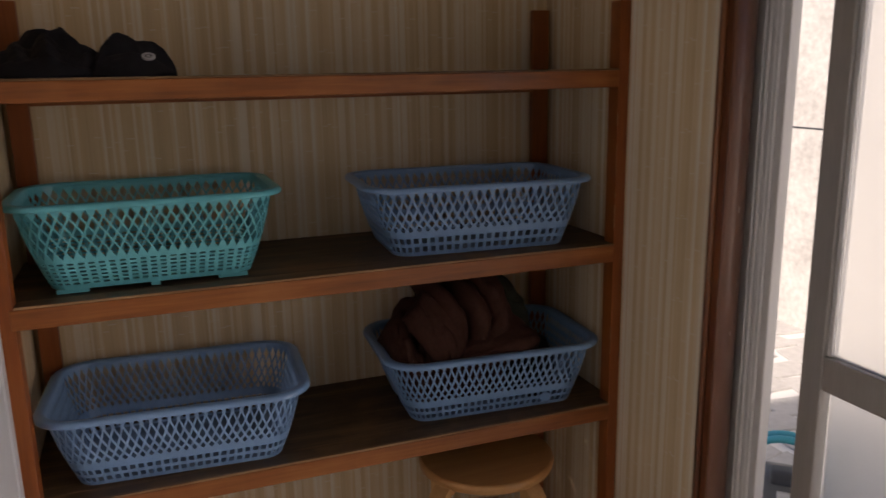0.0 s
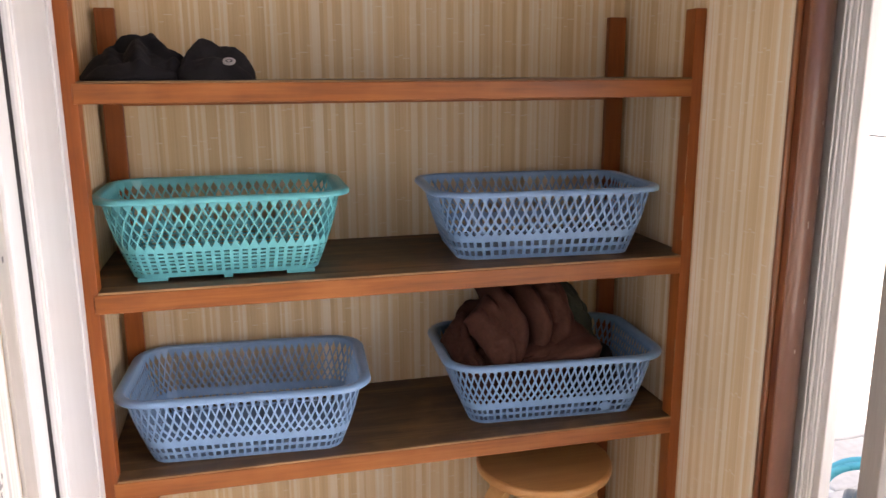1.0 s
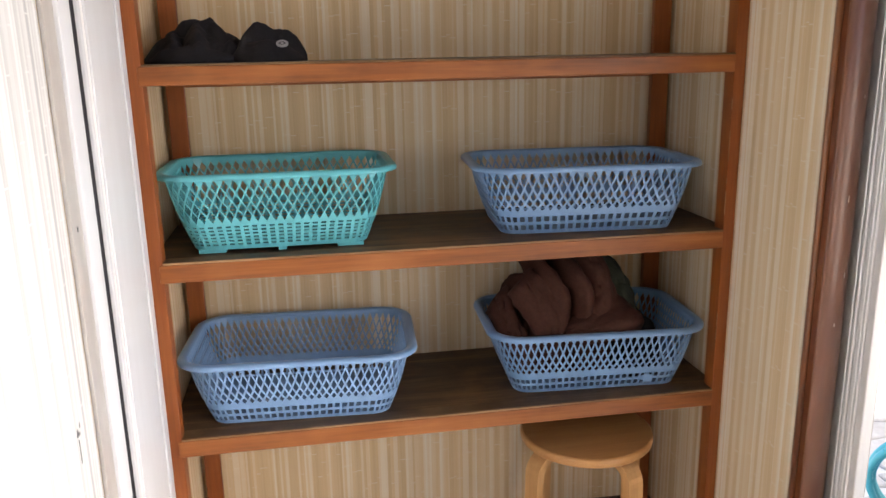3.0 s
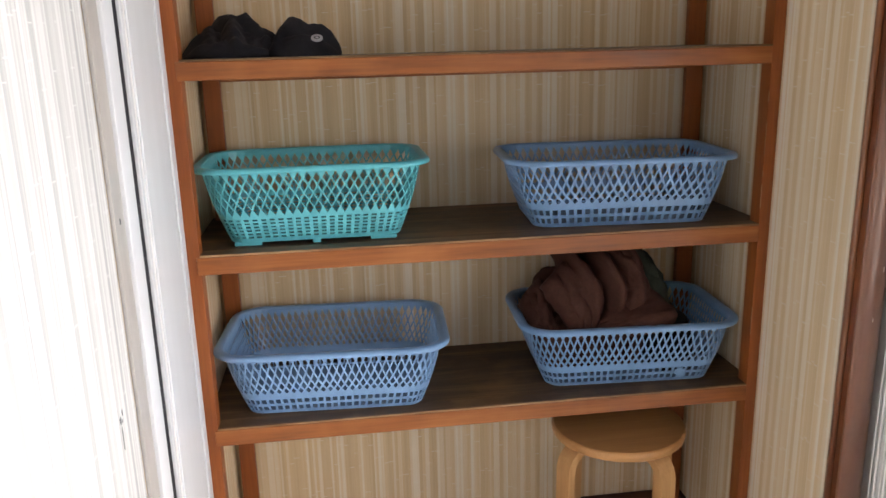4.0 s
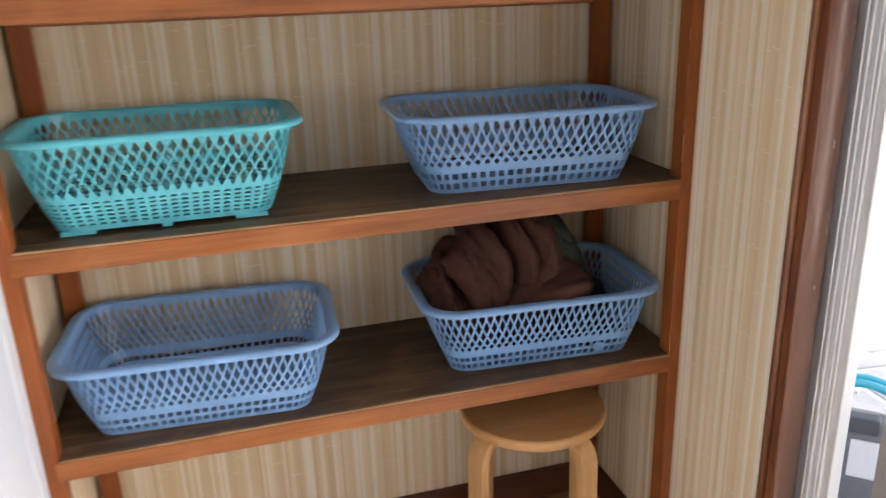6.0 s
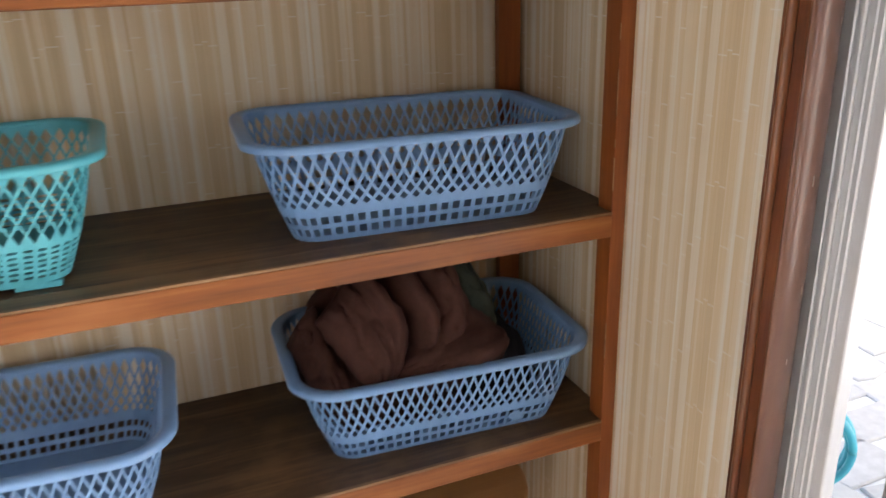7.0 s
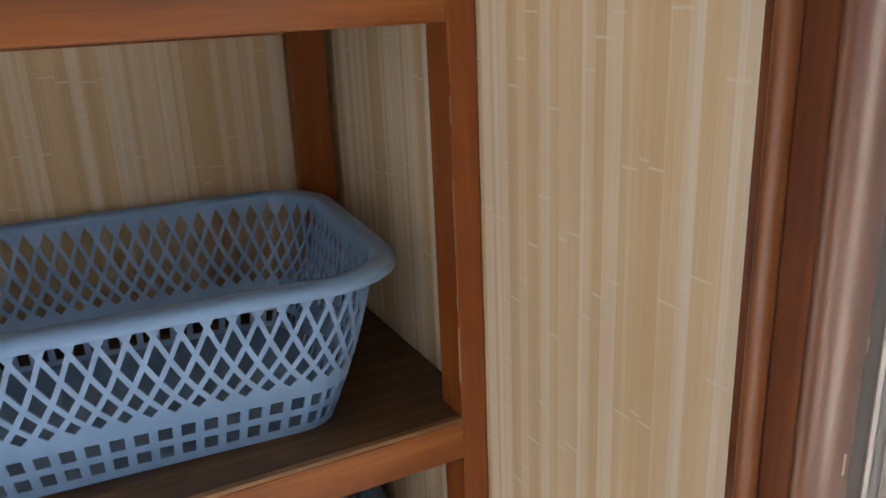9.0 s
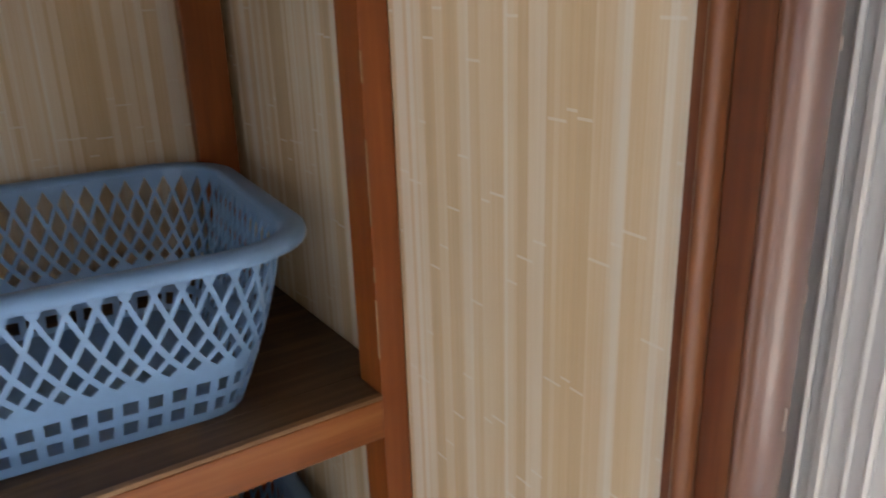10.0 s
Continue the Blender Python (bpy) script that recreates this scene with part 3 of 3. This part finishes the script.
def folded(p, shift):
    """Depth of the folds at a point of the heap: round crests that arch over it, sharp creases between them."""
    w = p + 0.030 * noise.noise_vector(p * 9 + shift) + 0.008 * noise.noise_vector(p * 28 + shift)
    d = (Vector((w.x + 0.135, (w.y + 0.10) * 0.8, (w.z - 0.105) * 0.9))).length
    main = abs(math.sin(math.pi * d / 0.064)) ** 0.5
    e = 0.75 * w.x + 0.35 * w.y - 0.55 * w.z + 0.02 * noise.noise(w * 14)
    cross = abs(math.sin(math.pi * e / 0.037)) ** 0.7
    m = 0.5 + 0.5 * noise.noise(p * 11 + shift * 2)
    return (0.050 * (main - 0.78) * (0.55 + 0.75 * m) + 0.017 * (cross - 0.7) * (1.25 - m)
            + 0.0022 * noise.noise(w * 70) + 0.012 * noise.noise(p * 16 + shift))


def heap(at, material, label):
    """A heap of one garment: a dome with folds, and loose flaps turned over on it."""
    ob = thing("brown_clothes", at, label, "clothes")
    shift = Vector((3.1, 7.7, 1.3))
    bm = bmesh.new()
    nr, na = 84, 190
    rows = []
    for i in range(nr + 1):
        v = 0.004 + 0.996 * i / nr
        row = []
        for j in range(na):
            a, b = 2 * math.pi * j / na, 0.5 * math.pi * v
            out = Vector((math.cos(a) * math.sin(b), math.sin(a) * math.sin(b), math.cos(b)))
            e = [math.copysign(abs(c) ** 0.72, c) for c in out]
            p = Vector((-0.014 + 0.142 * e[0] * (1 - 0.10 * e[2]), 0.022 + 0.092 * e[1] + 0.022 * e[2], 0.085 + 0.172 * e[2] * (1 - 0.12 * e[0])))
            p = Vector((p.x * 0.94, 0.020 + (p.y - 0.020) * 0.84, p.z * 0.93)) + out * folded(p, shift)
            p.z = max(0.012, min(p.z, 0.296))
            row.append(bm.verts.new(p))
        rows.append(row)
    for r, q in zip(rows, rows[1:]):
        for j in range(na):
            bm.faces.new((r[j], q[j], q[(j + 1) % na], r[(j + 1) % na]))
    bm.faces.new(rows[0])
    foot = [bm.verts.new((v.co.x * 0.9, v.co.y * 0.9, 0.0)) for v in rows[-1]]
    for j in range(na):
        bm.faces.new((rows[-1][j], foot[j], foot[(j + 1) % na], rows[-1][(j + 1) % na]))
    bm.faces.new(foot)
    bmesh.ops.recalc_face_normals(bm, faces=bm.faces[:])
    part("body", bm, material, ob, "", True)
    return ob


def sheet(name, parent, rows, material, seed, label="", nu=34, nv=26, crease=0.011):
    """A loose piece of cloth: a smooth patch over a grid of control points, with fine creases and a hem's thickness."""
    pts = [[Vector(p) for p in row] for row in rows]

    def spline(line, t):
        n = len(line) - 1
        k = min(int(t * n), n - 1)
        w = t * n - k
        p0, p1, p2, p3 = line[max(k - 1, 0)], line[k], line[k + 1], line[min(k + 2, n)]
        return 0.5 * (2 * p1 + (p2 - p0) * w + (2 * p0 - 5 * p1 + 4 * p2 - p3) * w * w + (3 * p1 - p0 - 3 * p2 + p3) * w ** 3)

    grid = []
    for i in range(nu + 1):
        u = i / nu
        row = []
        for j in range(nv + 1):
            v = j / nv
            p = spline([spline(line, v) for line in pts], u)
            q = Vector((u * 3.1, v * 2.3, seed))
            d = crease * (abs(math.sin(5.5 * v + 2.5 * u + 3 * noise.noise(q))) ** 0.6 - 0.6) + 0.6 * crease * noise.noise(q * 3.3)
            d -= 0.016 * max(abs(2 * v - 1) ** 6, abs(2 * u - 1) ** 8)
            rim = 0.004 * noise.noise(Vector((u * 7, v * 7, seed + 9)))
            row.append(p + Vector((rim, -0.8 * d, 0.6 * d + rim)))
        grid.append(row)
    bm = bmesh.new()
    layers = []
    for off in (0.0, 0.0045):
        layer = []
        for i in range(nu + 1):
            row = []
            for j in range(nv + 1):
                du = grid[min(i + 1, nu)][j] - grid[max(i - 1, 0)][j]
                dv = grid[i][min(j + 1, nv)] - grid[i][max(j - 1, 0)]
                row.append(bm.verts.new(grid[i][j] + du.cross(dv).normalized() * off))
            layer.append(row)
        for r, q in zip(layer, layer[1:]):
            for j in range(nv):
                bm.faces.new((r[j], r[j + 1], q[j + 1], q[j]))
        layers.append(layer)
    edges = [[layer[0] for layer in layers], [layer[-1] for layer in layers], [[r[0] for r in layer] for layer in layers], [[r[-1] for r in layer] for layer in layers]]
    for low, high in edges:
        for k in range(len(low) - 1):
            bm.faces.new((low[k], low[k + 1], high[k + 1], high[k]))
    return part(name, bm, material, parent, label, True)


clothes = heap((0.842, 0.168, 0.5505), BROWN_CLOTH, "crumpled brown clothes heaped in a blue basket")
# flat panel turned over at the outer end, hanging towards the rim
sheet("fold", clothes, [[(-0.146, -0.052, 0.214), (-0.120, -0.050, 0.240), (-0.098, -0.040, 0.262)],
                        [(-0.128, -0.086, 0.182), (-0.095, -0.086, 0.208), (-0.062, -0.072, 0.232)],
                        [(-0.108, -0.112, 0.148), (-0.070, -0.112, 0.172), (-0.032, -0.098, 0.196)],
                        [(-0.090, -0.126, 0.112), (-0.066, -0.126, 0.128), (-0.040, -0.118, 0.146)]], BROWN_CLOTH, 1.0, crease=0.005)
# narrow rolls that arch from the crown down behind the panel
for dx, dz, sd in ((-0.006, 0.0, 11.0), (0.048, 0.008, 12.0)):
    sheet("roll", clothes, [[(-0.092 + dx, 0.045, 0.262 + dz), (-0.076 + dx, 0.022, 0.290 + dz), (-0.060 + dx, 0.045, 0.262 + dz)],
                            [(-0.084 + dx, -0.034, 0.232 + dz), (-0.060 + dx, -0.072, 0.262 + dz), (-0.038 + dx, -0.034, 0.232 + dz)],
                            [(-0.062 + dx, -0.064, 0.188 + dz), (-0.036 + dx, -0.106, 0.212 + dz), (-0.010 + dx, -0.064, 0.188 + dz)],
                            [(-0.062 + dx, -0.082, 0.140 + dz), (-0.040 + dx, -0.112, 0.154 + dz), (-0.018 + dx, -0.080, 0.140 + dz)]], BROWN_CLOTH, sd, "", 30, 14, 0.005)
# outer end of the heap, tucked low behind the panel
sheet("fold", clothes, [[(-0.180, 0.020, 0.150), (-0.164, 0.006, 0.186), (-0.138, 0.000, 0.215)],
                        [(-0.176, -0.030, 0.122), (-0.156, -0.044, 0.145), (-0.130, -0.050, 0.165)],
                        [(-0.162, -0.070, 0.085), (-0.138, -0.084, 0.095), (-0.112, -0.088, 0.100)]], BROWN_CLOTH, 2.0)
# broad fold over the far half of the crown
sheet("fold", clothes, [[(-0.020, 0.030, 0.300), (0.015, 0.020, 0.304), (0.050, 0.020, 0.298)],
                        [(0.004, -0.046, 0.272), (0.038, -0.066, 0.276), (0.070, -0.050, 0.258)],
                        [(0.026, -0.078, 0.215), (0.058, -0.098, 0.212), (0.088, -0.076, 0.195)],
                        [(0.012, -0.100, 0.160), (0.040, -0.112, 0.156), (0.075, -0.100, 0.150)]], BROWN_CLOTH, 4.0)
# flat piece lying along the rim, one corner over it
sheet("fold", clothes, [[(-0.055, -0.080, 0.138), (0.010, -0.080, 0.172), (0.070, -0.062, 0.205), (0.118, -0.036, 0.178)],
                        [(-0.050, -0.108, 0.132), (0.015, -0.110, 0.154), (0.080, -0.104, 0.176), (0.136, -0.076, 0.160)],
                        [(-0.040, -0.122, 0.122), (0.020, -0.130, 0.140), (0.085, -0.150, 0.156), (0.138, -0.112, 0.148)],
                        [(-0.030, -0.118, 0.104), (0.025, -0.122, 0.112), (0.085, -0.124, 0.118), (0.128, -0.104, 0.112)]], BROWN_CLOTH, 5.0, "", 26, 34, 0.008)
# grey-green lining showing down the far flank
sheet("lining", clothes, [[(0.040, 0.040, 0.298), (0.072, 0.030, 0.288), (0.100, 0.040, 0.262)],
                          [(0.068, -0.036, 0.268), (0.108, -0.030, 0.240), (0.134, 0.005, 0.205)],
                          [(0.088, -0.062, 0.215), (0.128, -0.052, 0.190), (0.152, -0.010, 0.160)],
                          [(0.098, -0.076, 0.170), (0.136, -0.062, 0.145), (0.154, -0.020, 0.110)]], GREEN_CLOTH, 6.0, "grey-green lining")
# black cloth, piled up the back to stand in for the basket's inner shade
LOW = [((-0.05, 0.04, 0.138), (0.03, -0.02, 0.118), 0.012, 4.0), ((-0.03, 0.07, 0.150), (0.04, 0.06, 0.140), 0.01, 4.0), ((-0.05, -0.06, 0.075), (0.03, -0.09, 0.055), 0.006, 4.0)]
pile("dark_cloth", (1.000, 0.172, 0.5505), 0.064, 0.096, LOW, 4, BLACK_CLOTH, "black cloth in a blue basket, heaped higher in place of the shade there", "clothes")
HAT = [((0.020, 0.0, 0.060), (0.072, -0.005, 0.054), 0.0, 5.0), ((-0.055, -0.02, 0.050), (0.060, -0.02, 0.040), 0.004, 4.0), ((-0.022, 0.02, 0.080), (0.022, 0.02, 0.086), 0.0, 8.0), ((-0.045, 0.02, 0.062), (-0.030, -0.06, 0.040), 0.006, 6.0),
       ((0.022, 0.02, 0.086), (0.062, -0.03, 0.046), 0.004, 8.0), ((0.0, 0.03, 0.078), (0.010, -0.07, 0.042), 0.010, 9.0), ((-0.06, -0.07, 0.03), (0.06, -0.07, 0.026), 0.004, 4.0)]
pile("black_hat", (0.079, 0.158, 1.2618), 0.104, 0.100, HAT, 2, BLACK_CLOTH, "soft black fabric hat on the top shelf", "hat")
BADGED = [((-0.075, -0.01, 0.036), (-0.03, 0.0, 0.046), 0.0, 3.0), ((-0.030, 0.01, 0.060), (-0.016, 0.02, 0.076), 0.0, 5.5), ((-0.014, 0.0, 0.075), (0.022, 0.0, 0.060), 0.0, 5.0), ((0.022, 0.0, 0.060), (0.064, 0.0, 0.044), 0.006, 4.5),
          ((-0.045, -0.05, 0.034), (0.055, -0.05, 0.026), 0.010, 3.5), ((-0.016, 0.02, 0.076), (-0.040, -0.04, 0.040), 0.006, 6.0)]
hat = pile("black_hat", (0.213, 0.146, 1.2618), 0.077, 0.095, BADGED, 6, BLACK_CLOTH, "black fabric hat with a round grey badge", "hat")
bx, bz = 0.030, 0.030
by = -0.095
while pile_height(bx, by, 0.077, 0.095, BADGED, 6) < bz and by < 0:
    by += 0.001
def hat_z(y):
    return pile_height(bx, y, 0.077, 0.095, BADGED, 6)


rise = (hat_z(by + 0.008) - hat_z(by - 0.008)) / 0.016
up = Vector((0, 1, rise)).normalized()
centre = Vector((bx, by, bz)) + Vector((0, -rise, 1)).normalized() * 0.004


def disc(r0, r1, lift):
    bm = bmesh.new()
    nrm = Vector((0, -up.z, up.y))
    rows = [[bm.verts.new(centre + nrm * (lift + h) + Vector((r * math.cos(q), 0, 0)) + up * (r * math.sin(q))) for q in (2 * math.pi * k / 32 for k in range(32))]
            for r, h in ((r1, -0.003), (r1, 0.0), (r0, 0.0004), (r0, -0.003))]
    for a, b in zip(rows, rows[1:]):
        for k in range(32):
            bm.faces.new((a[k], a[(k + 1) % 32], b[(k + 1) % 32], b[k]))
    return bm


badge = part("badge", disc(0.0068, 0.0112, 0.0006), BADGE, hat, "round grey badge")
part("badge_disc", disc(0.0005, 0.0066, 0.0), DARK_GREY, badge, "darker middle")
part("badge_dot", disc(0.0002, 0.0030, 0.0006), BADGE, badge, "pale middle dot")

# ---- outside the doorway: washing yard ----
structure("ground", box(-60, -60, -0.45, 60, 60, -0.368), GROUT, "pale ground round the house", "ground")
structure("foundation", box(X0 - 0.1, YF - 0.1, -0.368, X1 + 0.12, YB + 0.1, -0.101), STONE, "grey concrete base under the house", "foundation")
structure("yard_wall", box(3.964, -7, -0.368, 4.12, 10, 2.4), PLASTER, "white weathered yard wall", "wall")

# paving: irregular pale stones set in white grout
random.seed(5)
ground = bpy.data.objects["ground"]
paver_meshes = []
for v in range(6):
    bm = bmesh.new()
    w, d = (0.26, 0.17) if v % 2 else (0.20, 0.20)
    pts = [(sx * w / 2 + random.uniform(-0.02, 0.02), sy * d / 2 + random.uniform(-0.02, 0.02)) for sx, sy in ((-1, -1), (0, -1.05), (1, -1), (1, 1), (0, 1.05), (-1, 1))]
    lo = [bm.verts.new((x, y, -0.006)) for x, y in pts]
    mid = [bm.verts.new((x, y, 0.006)) for x, y in pts]
    hi = [bm.verts.new((x * 0.95, y * 0.95, 0.010)) for x, y in pts]
    for a, b in ((lo, mid), (mid, hi)):
        for i in range(6):
            bm.faces.new((a[i], a[(i + 1) % 6], b[(i + 1) % 6], b[i]))
    bm.faces.new(hi)
    me = bpy.data.meshes.new("paver")
    bm.to_mesh(me)
    bm.free()
    me.materials.append(STONE)
    paver_meshes.append(me)
for iy in range(22):
    for ix in range(9):
        ob = new("paver", random.choice(paver_meshes))
        ob.parent = ground
        ob.location = (1.744 + 0.27 * ix + random.uniform(-0.018, 0.018), -1.276 + 0.252 * iy + 0.12 * (ix % 2) + random.uniform(-0.018, 0.018), -0.368)
        ob.scale = (1.2, 1.2, 1.2)
        ob.rotation_euler.z = random.uniform(-0.08, 0.08) + (math.pi if random.random() < 0.5 else 0)
yard = bpy.data.objects["yard_wall"]
for z in (0.885, 1.69):
    part("joint", box(3.9605, -2.0, z, 3.9639, 6.0, z + 0.009), DARK_GREY, yard, "dark joint line")

# hose reel on the paving
reel = thing("hose_reel", (2.146, 0.482, -0.356), "grey upright hose reel with a turquoise hose on the paving", "hose reel")
reel.rotation_euler.z = radians(-43)
reel.scale = (1.2, 1.2, 1.2)
body = box(-0.062, -0.055, 0.0, 0.062, 0.040, 0.240, 0.022, 3)
part("body", body, REEL_GREY, reel, "grey plastic body", True)
part("grip", box(-0.040, -0.066, 0.213, 0.045, -0.010, 0.257, 0.014, 3), DARK_GREY, reel, "dark plastic grip", True)
part("plate", box(-0.020, -0.061, 0.085, 0.046, -0.0535, 0.195, 0.003, 2), ALU_FACE, reel, "pale grey cover plate")
for dy, r, tilt in ((0.052, 0.124, 0.03), (0.066, 0.118, -0.02), (0.081, 0.126, 0.05), (0.096, 0.121, 0.0)):
    loop = [(r * math.cos(q), dy + tilt * r * math.sin(q), 0.180 + r * math.sin(q) * 0.98) for q in (2 * math.pi * k / 48 for k in range(49))]
    part("hose", tube(loop, 0.0105, 8), HOSE, reel, "turquoise hose loop", True)

# marks on the bright side wall and the jamb
west = bpy.data.objects["wall_west"]
bm = bmesh.new()
for y, z, w, h in ((-0.508, 0.820, 0.005, 0.009), (-0.504, 0.816, 0.009, 0.004), (-0.506, 0.794, 0.0022, 0.032), (-0.497, 0.826, 0.003, 0.006)):
    box(X0 - 0.001, y - w / 2, z - h / 2, X0 + 0.0006, y + w / 2, z + h / 2, 0, 1, bm)
part("scratch", bm, REEL_GREY, west, "grey scratch")
part("nail_hole", box(-0.002, -0.414 + 0.17 - 0.003, 1.060 - 0.004, 0.0064, -0.414 + 0.17 + 0.003, 1.060 + 0.004, 0.001, 2), DARK_GREY, left, "small dark nail hole")
bm = bmesh.new()
for x, z, w, h in ((X1 + 0.018, 1.022, 0.0016, 0.012), (X1 + 0.038, 1.076, 0.0014, 0.009), (X1 + 0.028, 0.888, 0.0016, 0.010), (X1 + 0.030, 1.19, 0.0016, 0.006), (X1 + 0.016, 0.80, 0.0018, 0.007)):
    q = min(jamb[:41], key=lambda c: abs(c[0] - x) + (9 if c[1] > -0.29 else 0))
    box(q[0] - w / 2, q[1] - 0.0009, z - h / 2, q[0] + w / 2, q[1] + 0.0015, z + h / 2, 0.0003, 1, bm)
part("paint_chip", bm, PALE_CHIP, bpy.data.objects["door_jamb"], "pale paint chips")
